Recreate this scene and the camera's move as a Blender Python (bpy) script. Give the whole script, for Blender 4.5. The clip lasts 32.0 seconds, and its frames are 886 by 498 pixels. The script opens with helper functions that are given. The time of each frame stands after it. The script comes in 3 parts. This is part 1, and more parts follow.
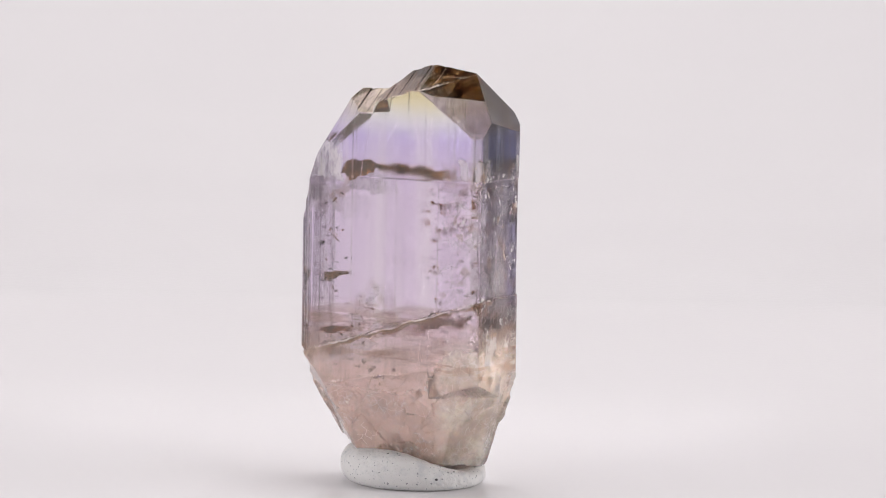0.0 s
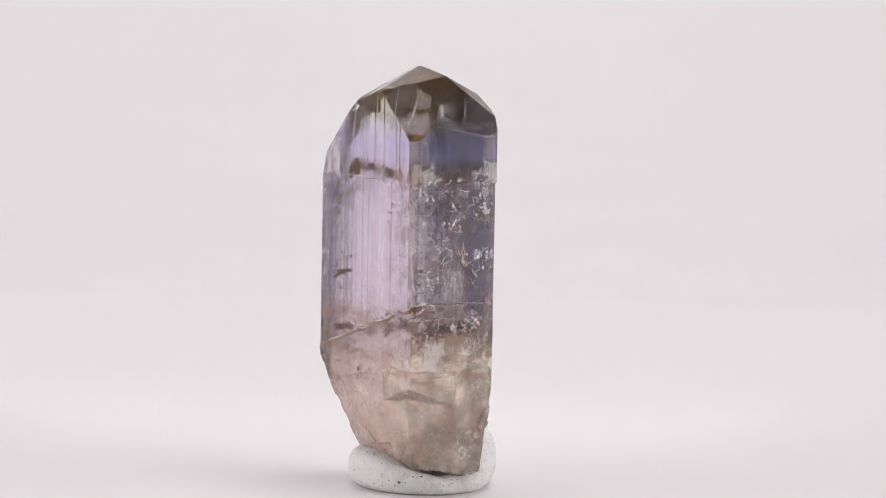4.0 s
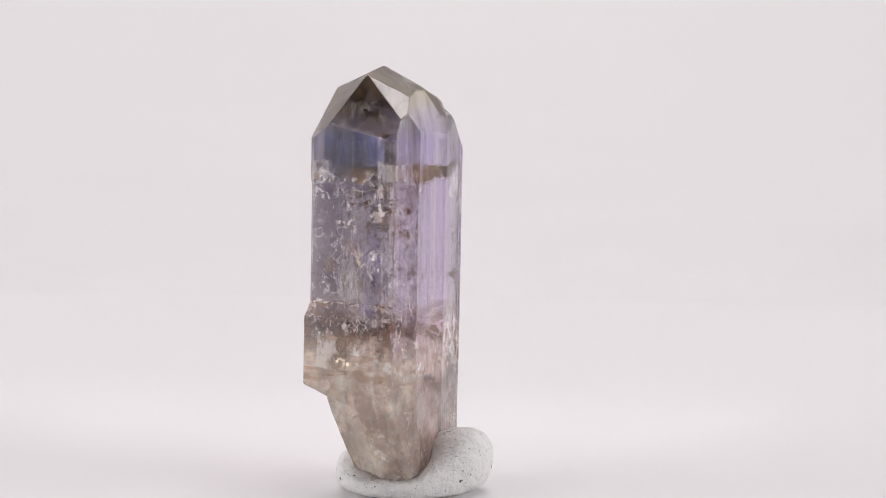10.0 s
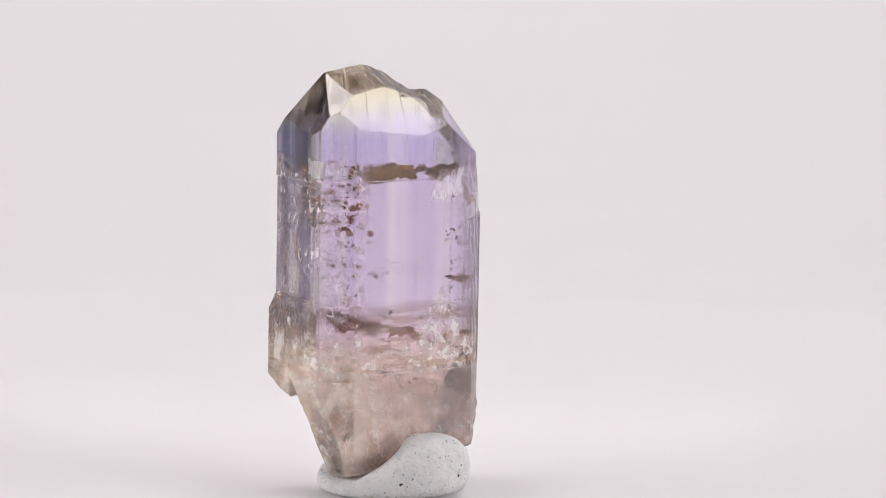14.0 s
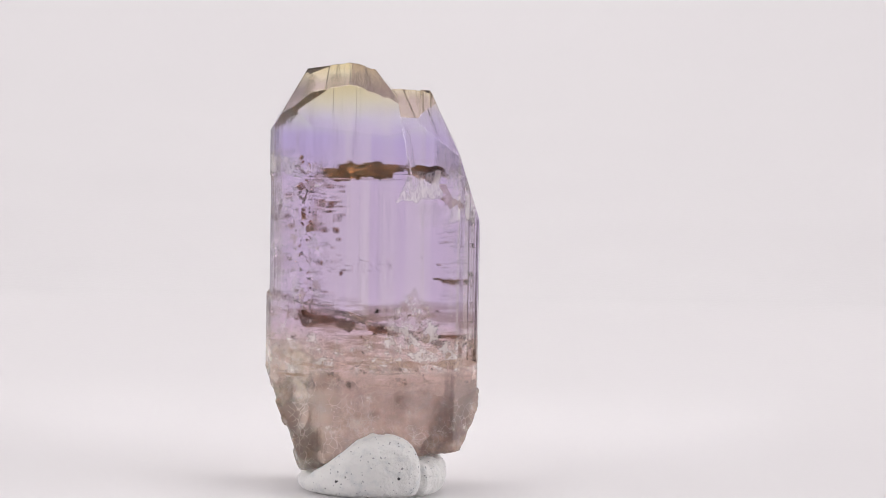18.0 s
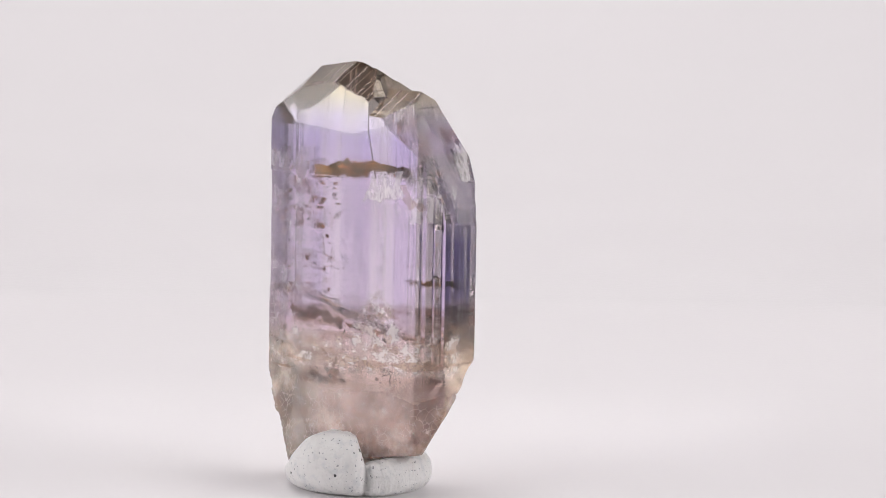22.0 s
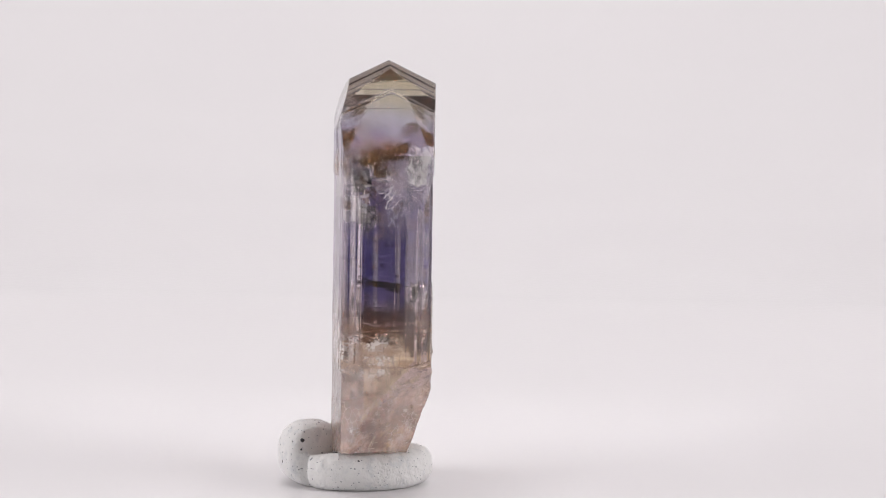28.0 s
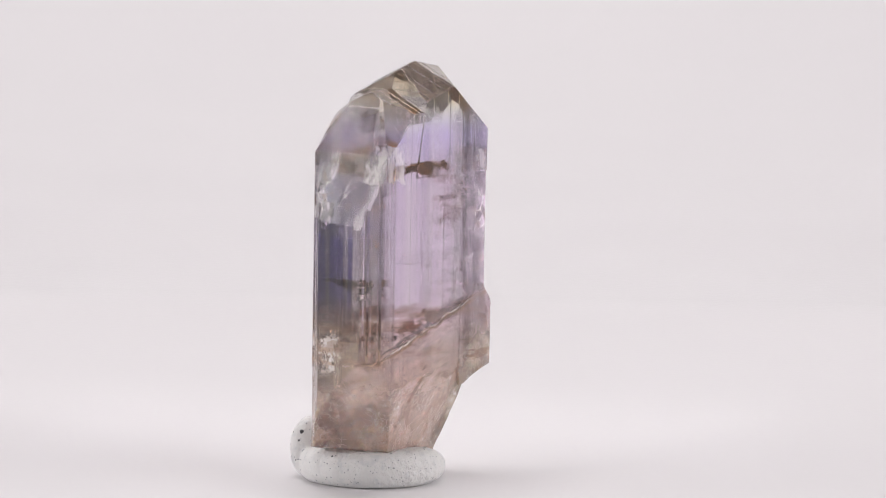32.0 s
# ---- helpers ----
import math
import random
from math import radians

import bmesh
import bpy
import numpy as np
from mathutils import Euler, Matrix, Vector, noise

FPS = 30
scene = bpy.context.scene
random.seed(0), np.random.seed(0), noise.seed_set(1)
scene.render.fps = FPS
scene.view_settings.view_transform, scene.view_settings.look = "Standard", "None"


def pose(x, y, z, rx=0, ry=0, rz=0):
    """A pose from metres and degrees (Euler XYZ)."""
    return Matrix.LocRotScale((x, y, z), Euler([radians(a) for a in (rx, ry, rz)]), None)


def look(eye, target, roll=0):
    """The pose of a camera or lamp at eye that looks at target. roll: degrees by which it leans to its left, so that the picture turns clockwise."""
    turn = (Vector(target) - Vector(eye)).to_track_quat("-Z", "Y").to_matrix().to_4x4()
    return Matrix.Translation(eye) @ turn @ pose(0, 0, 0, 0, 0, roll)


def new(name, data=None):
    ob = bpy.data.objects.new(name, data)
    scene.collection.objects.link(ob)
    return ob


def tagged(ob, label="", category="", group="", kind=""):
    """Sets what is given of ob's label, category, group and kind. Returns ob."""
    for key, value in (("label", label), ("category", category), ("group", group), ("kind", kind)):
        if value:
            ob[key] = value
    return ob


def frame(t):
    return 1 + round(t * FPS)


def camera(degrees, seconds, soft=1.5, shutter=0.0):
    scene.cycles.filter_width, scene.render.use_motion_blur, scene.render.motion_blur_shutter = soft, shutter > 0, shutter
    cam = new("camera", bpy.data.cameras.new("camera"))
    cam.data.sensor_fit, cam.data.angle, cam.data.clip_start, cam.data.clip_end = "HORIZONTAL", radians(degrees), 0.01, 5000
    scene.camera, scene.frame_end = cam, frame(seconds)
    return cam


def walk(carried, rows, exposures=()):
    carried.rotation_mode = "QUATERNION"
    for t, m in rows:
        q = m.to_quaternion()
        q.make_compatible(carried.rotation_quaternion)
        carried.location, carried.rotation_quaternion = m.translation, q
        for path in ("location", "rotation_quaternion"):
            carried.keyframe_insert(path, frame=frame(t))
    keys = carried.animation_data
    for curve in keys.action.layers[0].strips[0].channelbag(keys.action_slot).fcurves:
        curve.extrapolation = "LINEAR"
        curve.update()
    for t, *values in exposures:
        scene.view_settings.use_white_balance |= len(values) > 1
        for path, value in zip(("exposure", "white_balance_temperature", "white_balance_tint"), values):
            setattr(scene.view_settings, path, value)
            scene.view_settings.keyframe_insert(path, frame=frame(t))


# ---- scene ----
CM = 0.01                     # the stone is modelled in centimetres
TURN = 8.737                  # degrees a second, clockwise from above

# ---- camera: a fixed macro camera in front of the turning stone ----
LENS, AWAY, DOWN, ROLL = 13.0, 38.23, 6.5, 1.06
AIM = Vector((0.505, 0.0, 2.35)) * CM
EYE = AIM + Vector((0, -math.cos(radians(DOWN)), math.sin(radians(DOWN)))) * AWAY * CM
cam = camera(LENS, 32.0, soft=0.75)
walk(cam, [(0, look(EYE, AIM, ROLL)), (32, look(EYE, AIM, ROLL))])

# ---- light ----
world = bpy.data.worlds.new("studio_air")
scene.world = world
world.use_nodes = True
world.node_tree.nodes["Background"].inputs["Color"].default_value = (0.9, 0.9, 1.0, 1)
world.node_tree.nodes["Background"].inputs["Strength"].default_value = 0.15


def softbox(name, at, aim, size, watts, colour):
    data = bpy.data.lights.new(name, "AREA")
    data.shape, data.size, data.size_y = "RECTANGLE", size[0], size[1]
    data.energy, data.color = watts, colour
    ob = new(name, data)
    ob.matrix_world = look(at, aim)
    return ob


softbox("softbox_left", (-0.55, -0.20, 0.22), (0, -0.10, 0.10), (0.56, 0.42), 2.46, (1.0, 0.955, 0.965))
softbox("softbox_right", (0.55, -0.20, 0.22), (0, -0.10, 0.10), (0.56, 0.42), 2.46, (1.0, 0.955, 0.965))
softbox("softbox_top", (0, 0.10, 0.80), (0, 0.22, 0), (0.6, 0.32), 3.82, (1.0, 0.955, 0.965))


# ---- materials ----
class Nodes:
    """A short way to write node trees."""

    def __init__(self, name):
        self.mat = bpy.data.materials.new(name)
        self.mat.use_nodes = True
        self.tree = self.mat.node_tree
        self.bsdf = self.tree.nodes["Principled BSDF"]

    def put(self, value, socket):
        if hasattr(value, "is_output"):
            self.tree.links.new(value, socket)
        else:
            socket.default_value = value

    def add(self, kind, out=0, settings=None, **inputs):
        node = self.tree.nodes.new(kind)
        for key, value in (settings or {}).items():
            setattr(node, key, value)
        for key, value in inputs.items():
            key = key.replace("_", " ")
            self.put(value, node.inputs[int(key[1:]) if key[0] == "i" and key[1:].isdigit() else key])
        return node.outputs[out]

    def maths(self, op, a, b=0.0, c=0.0):
        return self.add("ShaderNodeMath", settings={"operation": op}, i0=a, i1=b, i2=c)

    def ramp(self, fac, *stops):
        node = self.tree.nodes.new("ShaderNodeValToRGB")
        ramp = node.color_ramp
        while len(ramp.elements) < len(stops):
            ramp.elements.new(0.5)
        for el, (pos, col) in zip(ramp.elements, stops):
            el.position = pos
            el.color = (*col, 1) if len(col) == 3 else col
        self.tree.links.new(fac, node.inputs["Fac"])
        return node.outputs["Color"]

    def mix(self, fac, a, b, blend="MIX"):
        node = self.tree.nodes.new("ShaderNodeMix")
        node.data_type, node.blend_type = "RGBA", blend
        self.put(fac, node.inputs[0])
        self.put(a, node.inputs[6])
        self.put(b, node.inputs[7])
        return node.outputs[2]

    def span(self, value, a, b, c=0.0, d=1.0, smooth=True):
        return self.add("ShaderNodeMapRange", settings={"interpolation_type": "SMOOTHSTEP" if smooth else "LINEAR"},
                        i0=value, i1=a, i2=b, i3=c, i4=d)

    def coords(self):
        return self.add("ShaderNodeTexCoord", out=3)

    def scaled(self, vec, scale, rot=(0, 0, 0)):
        return self.add("ShaderNodeMapping", Vector=vec, Scale=scale, Rotation=rot)

    def noise(self, vec, scale, detail=4.0, rough=0.55, out=0):
        return self.add("ShaderNodeTexNoise", out=out, Vector=vec, Scale=scale, Detail=detail, Roughness=rough)

    def bump(self, height, strength, distance, normal=None):
        extra = {"Normal": normal} if normal is not None else {}
        return self.add("ShaderNodeBump", Height=height, Strength=strength, Distance=distance, **extra)

    def set(self, **inputs):
        for key, value in inputs.items():
            self.put(value, self.bsdf.inputs[key.replace("_", " ")])
        return self.mat


def grey(v):
    return (v, v, v, 1)


def paper_material():
    n = Nodes("white_sweep")
    p = n.coords()
    col = n.mix(n.noise(p, 9, 3), (0.80, 0.785, 0.80, 1), (0.84, 0.825, 0.835, 1))
    fine = n.noise(p, 900, 3)
    return n.set(Base_Color=col, Roughness=0.14, IOR=1.45, Normal=n.bump(fine, 0.03, 0.0002))


def wall_material():
    n = Nodes("studio_paint")
    p = n.coords()
    col = n.mix(n.noise(p, 3, 4), (0.035, 0.034, 0.036, 1), (0.05, 0.048, 0.05, 1))
    return n.set(Base_Color=col, Roughness=0.8, Normal=n.bump(n.noise(p, 300, 3), 0.2, 0.002))


def putty_material():
    n = Nodes("speckled_putty")
    p = n.scaled(n.coords(), (100, 100, 100))
    col = n.mix(n.noise(p, 2.2, 4), (0.83, 0.825, 0.815, 1), (0.91, 0.90, 0.885, 1))
    col = n.mix(n.span(n.noise(p, 9.0, 5), 0.5, 0.7, 0, 0.4), col, (0.56, 0.59, 0.62, 1))
    for scale, size, shade in ((12.0, 0.15, 0.16), (24.0, 0.20, 0.26), (4.5, 0.05, 0.05)):
        cell = n.tree.nodes.new("ShaderNodeTexVoronoi")
        n.put(n.add("ShaderNodeVectorMath", settings={"operation": "ADD"}, i0=p, i1=n.scaled(n.noise(p, 14, 2, out=1), (0.05, 0.05, 0.05))), cell.inputs["Vector"])
        cell.inputs["Scale"].default_value = scale
        some = n.span(n.add("ShaderNodeSeparateColor", i0=cell.outputs["Color"]), 0.38, 0.42)
        dot = n.maths("MULTIPLY", n.span(cell.outputs["Distance"], size, size * 0.6), some)
        col = n.mix(n.maths("MULTIPLY", dot, 0.75), col, (shade, shade, shade * 1.15, 1))
    return n.set(Base_Color=col, Roughness=0.5, Subsurface_Weight=0.3, Subsurface_Radius=(0.001, 0.001, 0.001), Normal=n.bump(n.noise(p, 38, 5, 0.65), 0.35, 0.0004, n.bump(n.noise(p, 6, 5, 0.6), 0.6, 0.0012)))


def stone_material():
    n = Nodes("violet_zoisite")
    raw = n.coords()
    p = n.scaled(raw, (100, 100, 100), (0, 0, -AXIS))
    xyz = n.tree.nodes.new("ShaderNodeSeparateXYZ")
    n.tree.links.new(p, xyz.inputs[0])
    u, v, z = xyz.outputs
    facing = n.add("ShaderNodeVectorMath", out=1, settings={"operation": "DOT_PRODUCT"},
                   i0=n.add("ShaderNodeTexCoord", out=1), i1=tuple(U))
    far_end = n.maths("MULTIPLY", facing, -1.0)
    drift = n.maths("MULTIPLY_ADD", n.noise(p, 1.6, 3), 0.22, -0.11)
    zone = n.maths("DIVIDE", n.maths("ADD", z, drift), 4.2)
    tint = n.ramp(zone, (0.0, (0.82, 0.58, 0.45)), (0.27, (0.80, 0.57, 0.51)), (0.335, (0.78, 0.59, 0.62)), (0.38, (0.70, 0.54, 0.64)), (0.44, (0.73, 0.61, 0.79)),
                  (0.70, (0.715, 0.595, 0.80)), (0.83, (0.62, 0.53, 0.86)), (0.875, (0.86, 0.86, 0.86)), (0.91, (0.84, 0.76, 0.47)), (0.955, (0.72, 0.57, 0.29)))
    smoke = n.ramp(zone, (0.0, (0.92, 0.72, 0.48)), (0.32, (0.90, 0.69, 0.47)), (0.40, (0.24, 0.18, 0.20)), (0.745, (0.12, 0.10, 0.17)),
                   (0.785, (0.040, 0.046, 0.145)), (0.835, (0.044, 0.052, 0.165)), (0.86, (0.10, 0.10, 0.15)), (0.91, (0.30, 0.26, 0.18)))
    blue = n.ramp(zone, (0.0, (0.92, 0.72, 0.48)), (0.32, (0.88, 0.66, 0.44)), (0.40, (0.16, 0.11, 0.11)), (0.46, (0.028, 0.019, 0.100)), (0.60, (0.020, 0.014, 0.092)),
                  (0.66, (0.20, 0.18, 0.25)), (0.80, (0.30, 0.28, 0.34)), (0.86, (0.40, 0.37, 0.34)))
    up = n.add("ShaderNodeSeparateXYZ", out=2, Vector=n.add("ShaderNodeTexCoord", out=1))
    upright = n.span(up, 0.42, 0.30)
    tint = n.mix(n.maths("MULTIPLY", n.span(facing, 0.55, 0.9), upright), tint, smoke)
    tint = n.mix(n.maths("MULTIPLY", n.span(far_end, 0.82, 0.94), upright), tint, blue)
    # brown roof; refracted darkness deepens the tint on the slope facing away from U
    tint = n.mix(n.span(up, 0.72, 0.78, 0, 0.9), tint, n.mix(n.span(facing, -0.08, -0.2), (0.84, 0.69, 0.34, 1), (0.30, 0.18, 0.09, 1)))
    # darkness refracted through the hip facets, put into their tint
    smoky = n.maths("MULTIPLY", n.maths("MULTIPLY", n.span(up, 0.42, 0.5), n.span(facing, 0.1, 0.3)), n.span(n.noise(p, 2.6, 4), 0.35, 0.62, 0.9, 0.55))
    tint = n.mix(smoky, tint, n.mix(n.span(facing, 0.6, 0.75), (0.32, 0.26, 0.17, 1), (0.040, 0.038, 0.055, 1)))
    navy = n.maths("MULTIPLY", n.maths("MULTIPLY", n.span(facing, 0.5, 0.75), n.span(n.maths("ADD", v, drift), 0.06, 0.16)), n.maths("MULTIPLY", n.span(z, 1.75, 1.95), n.span(z, 2.75, 2.6)))
    tint = n.mix(n.maths("MULTIPLY", navy, n.span(n.noise(p, 4.0, 5), 0.4, 0.55, 0.2, 0.9)), tint, (0.15, 0.13, 0.26, 1))

    # the violet is a little deeper under one broad face, warmer under the other
    broad = n.add("ShaderNodeVectorMath", out=1, settings={"operation": "DOT_PRODUCT"},
                  i0=n.add("ShaderNodeTexCoord", out=1), i1=tuple(V))
    level = n.maths("MULTIPLY", n.span(z, 1.45, 1.7), n.span(z, 3.6, 3.3))
    tint = n.mix(n.maths("MULTIPLY", n.span(broad, 0.7, 0.85), level), tint, (0.95, 0.92, 1.0, 1), "MULTIPLY")
    tint = n.mix(n.maths("MULTIPLY", n.span(broad, -0.7, -0.85), level), tint, (1.03, 1.02, 0.99, 1), "MULTIPLY")

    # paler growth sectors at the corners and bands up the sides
    lean = n.maths("ABSOLUTE", facing)
    corner = n.maths("MULTIPLY", n.maths("MULTIPLY", n.span(lean, 0.42, 0.55), n.span(lean, 0.90, 0.82)), n.maths("MULTIPLY", n.span(z, 1.4, 1.7), n.span(up, 0.2, 0.1)))
    tint = n.mix(n.maths("MULTIPLY", corner, 0.7), tint, (0.92, 0.85, 0.82, 1))
    bands = n.noise(n.scaled(p, (5, 5, 0.12)), 1.0, 3, 0.6)
    tint = n.mix(n.maths("MULTIPLY", n.span(bands, 0.48, 0.60, 0, 0.55), n.maths("MULTIPLY", n.span(z, 1.5, 1.8), n.span(z, 3.7, 3.5))), tint, (0.88, 0.80, 0.84, 1))

    # the clouded, broken base
    cloud = n.noise(p, 5.0, 6, 0.65)
    reach = n.maths("ADD", n.maths("MULTIPLY_ADD", cloud, -0.5, 0.25), n.span(u, 0.35, 0.9, 0.0, 0.42))
    base = n.span(n.maths("SUBTRACT", z, reach), 1.14, 0.90)
    streak = n.noise(n.scaled(p, (30, 30, 0.5)), 1.0, 3)
    flank = n.span(v, 0.0, 0.3)
    low = n.span(z, 1.62, 1.38)
    brown = n.maths("MULTIPLY", n.maths("MULTIPLY", low, n.maths("MULTIPLY_ADD", flank, 0.2, 0.8)), n.span(streak, 0.44, 0.62))
    tint = n.mix(n.maths("MULTIPLY", brown, 0.6), tint, (0.55, 0.38, 0.34, 1))
    tint = n.mix(n.maths("MULTIPLY", n.maths("MULTIPLY", flank, n.span(z, 1.60, 1.30)), n.span(cloud, 0.35, 0.65, 0.9, 0.4)), tint, (0.50, 0.36, 0.34, 1))
    patch = n.noise(p, 2.4, 8, 0.68)
    tint = n.mix(n.maths("MULTIPLY", base, n.span(patch, 0.50, 0.72, 0, 0.6)), tint, (0.98, 0.86, 0.77, 1))
    tint = n.mix(n.maths("MULTIPLY", base, n.span(patch, 0.50, 0.32, 0, 0.3)), tint, (0.80, 0.56, 0.42, 1))
    tint = n.mix(n.maths("MULTIPLY", n.maths("MULTIPLY", base, n.span(u, 0.35, 0.85)), n.span(patch, 0.35, 0.6, 0.3, 0.75)), tint, (0.96, 0.87, 0.74, 1))
    grain = n.noise(p, 26, 5, 0.7)
    tint = n.mix(n.maths("MULTIPLY", base, n.span(grain, 0.62, 0.74, 0, 0.25)), tint, (0.96, 0.89, 0.83, 1))
    milk = n.maths("MAXIMUM", n.maths("MULTIPLY", base, n.span(patch, 0.42, 0.72, 0.18, 0.55)), n.maths("MULTIPLY", brown, 0.08))

    # small cracks under the skin: bright shards and brown flecks
    warped = n.add("ShaderNodeVectorMath", settings={"operation": "ADD"}, i0=p, i1=n.scaled(n.noise(p, 6, 3, out=1), (0.10, 0.10, 0.10)))
    cell = n.tree.nodes.new("ShaderNodeTexVoronoi")
    n.put(warped, cell.inputs["Vector"])
    cell.inputs["Scale"].default_value = 13.0
    edge = n.tree.nodes.new("ShaderNodeTexVoronoi")
    edge.feature = "DISTANCE_TO_EDGE"
    n.put(warped, edge.inputs["Vector"])
    edge.inputs["Scale"].default_value = 13.0
    lot = n.add("ShaderNodeSeparateColor", i0=cell.outputs["Color"])
    where = n.maths("MULTIPLY", n.span(n.maths("ADD", u, n.maths("MULTIPLY_ADD", cloud, 0.5, -0.25)), 0.55, 0.8),
                    n.maths("MULTIPLY", n.span(z, 3.3, 3.15), n.span(z, 1.3, 1.5)))
    where = n.maths("MULTIPLY", where, n.span(n.noise(p, 3.0, 5), 0.38, 0.52))
    shine = n.maths("MULTIPLY", n.maths("MULTIPLY", n.span(u, -0.36, -0.46), n.span(v, -0.1, 0.1)), n.maths("MULTIPLY", n.span(z, 2.68, 2.8), n.span(z, 3.25, 3.1)))
    rim = n.maths("MULTIPLY", n.maths("MULTIPLY", n.span(z, 1.12, 1.25), n.span(z, 1.66, 1.5)), n.maths("MULTIPLY", n.span(v, -0.1, 0.12), n.span(n.noise(p, 3.4, 5), 0.42, 0.55)))
    crackle = n.maths("ADD", n.maths("ABSOLUTE", n.maths("ADD", u, 0.22)), n.maths("MULTIPLY_ADD", cloud, 0.4, -0.2))
    crackle = n.maths("MULTIPLY", n.maths("MULTIPLY", n.span(crackle, 0.34, 0.26), flank), n.maths("MULTIPLY", n.span(z, 1.18, 1.28), n.span(n.maths("ADD", z, crackle), 2.05, 1.85)))
    where = n.maths("MAXIMUM", n.maths("MAXIMUM", n.maths("MAXIMUM", where, shine), rim), n.maths("MULTIPLY", crackle, 0.9))
    line = n.span(edge.outputs["Distance"], 0.045, 0.012)
    bright = n.maths("MULTIPLY", where, n.maths("MAXIMUM", n.maths("MAXIMUM", n.span(lot, 0.84, 0.88, 0, 0.25), n.maths("MULTIPLY", shine, n.span(lot, 0.55, 0.7, 0, 0.3))), n.maths("MULTIPLY", n.maths("MULTIPLY", line, n.span(n.noise(p, 7, 3), 0.45, 0.6)), 0.8)))
    fleck = n.maths("MULTIPLY", where, n.span(lot, 0.12, 0.10, 0, 0.55))
    wisp = n.noise(n.scaled(p, (1.6, 1.6, 9)), 1.0, 6, 0.65)
    belt = n.maths("MULTIPLY", n.maths("MULTIPLY", n.span(z, 1.0, 1.15), n.span(z, 1.9, 1.7)), n.span(wisp, 0.51, 0.60))
    fleck = n.maths("MAXIMUM", fleck, n.maths("MULTIPLY", belt, 0.7))
    off = n.maths("ADD", n.maths("SUBTRACT", n.maths("MULTIPLY_ADD", u, -0.32, z), 1.565), n.maths("MULTIPLY_ADD", n.noise(p, 7, 5, 0.6), 0.12, -0.06))
    near = n.span(v, -0.15, -0.28)
    # slanting brown crack, its thin highlight and the shade beneath drawn in colour
    slit = n.maths("MULTIPLY", n.span(n.maths("ABSOLUTE", off), 0.010, 0.004), near)
    bright = n.maths("MAXIMUM", bright, n.maths("MULTIPLY", slit, n.span(cloud, 0.4, 0.6, 0.25, 0.85)))
    shade = n.maths("MULTIPLY", n.span(n.maths("ABSOLUTE", n.maths("ADD", off, 0.022)), 0.020, 0.010), near)
    fleck = n.maths("MAXIMUM", fleck, n.maths("MULTIPLY", shade, n.span(cloud, 0.3, 0.5, 0.6, 1.0)))
    chalk = n.maths("MULTIPLY", n.maths("MAXIMUM", crackle, rim), n.span(n.noise(p, 9, 6, 0.7), 0.44, 0.60, 0.12, 0.85))
    veins = n.maths("MULTIPLY", n.maths("MULTIPLY", line, n.span(n.noise(p, 4, 4), 0.46, 0.58)), 0.55)
    cloudy = n.maths("MULTIPLY", n.span(n.noise(p, 9, 7, 0.72), 0.52, 0.66), n.span(n.noise(p, 2.0, 3), 0.38, 0.56, 0.15, 0.8))
    bright = n.maths("MAXIMUM", n.maths("MAXIMUM", bright, chalk), n.maths("MULTIPLY", base, n.maths("MAXIMUM", veins, cloudy)))

    def box(*sides):
        mask = 1.0
        for value, lo, hi in sides:
            mask = n.maths("MULTIPLY", mask, n.span(value, lo, hi))
        return mask

    # glints of silvery cracks inside, painted as pale patches on the skin
    jag = n.maths("MULTIPLY_ADD", n.noise(p, 6, 4, 0.6), 0.18, -0.09)
    uj, vj, zj = n.maths("ADD", u, jag), n.maths("ADD", v, jag), n.maths("SUBTRACT", z, jag)
    e = 0.03
    crack_glints = 0.0
    for amount, sides in ((0.8, ((uj, -0.39 + e, -0.39), (uj, -0.95, -0.95 + e), (vj, -0.10, -0.10 - e), (zj, 3.04, 3.04 + e), (zj, 3.44, 3.44 - e))),
                          (0.35, ((uj, -0.5, -0.5 - e), (vj, 0.28, 0.28 + e), (zj, 2.97, 2.97 + e), (zj, 3.2, 3.2 - e))),
                          (0.6, ((uj, -0.55, -0.55 - e), (vj, 0.24, 0.24 + e), (zj, 2.66, 2.66 + e), (zj, 2.96, 2.96 - e))),
                          (0.8, ((n.maths("MULTIPLY_ADD", zj, 0.35, uj), 0.97, 0.97 - e), (uj, -0.48, -0.48 + e), (vj, 0.3, 0.3 + e), (zj, 2.86, 2.86 + e), (zj, 3.18, 3.18 - e))),
                          (0.3, ((uj, -0.25, -0.25 - e), (uj, -0.6, -0.6 + e), (vj, 0.3, 0.3 + e), (zj, 2.60, 2.60 + e), (zj, 2.85, 2.85 - e))),
                          (0.6, ((uj, 0.86, 0.86 + e), (n.maths("ABSOLUTE", n.maths("SUBTRACT", vj, 0.02)), 0.24, 0.24 + e), (zj, 3.08, 3.08 + e), (zj, 3.31, 3.31 - e))),
                          (0.8, ((uj, 0.86, 0.86 + e), (vj, -0.36, -0.34), (vj, -0.10, -0.13), (zj, 1.26, 1.30), (zj, 1.66, 1.60))),
                          (0.55, ((uj, 0.85, 0.90), (vj, -0.16, -0.10), (vj, 0.14, 0.06), (zj, 1.90, 2.0), (zj, 2.36, 2.22)))):
        crack_glints = n.maths("MAXIMUM", crack_glints, n.maths("MULTIPLY", box(*sides), amount))
    streaks = n.noise(n.scaled(p, (9, 9, 3), (0.3, 0.2, 0)), 1.0, 6, 0.65)
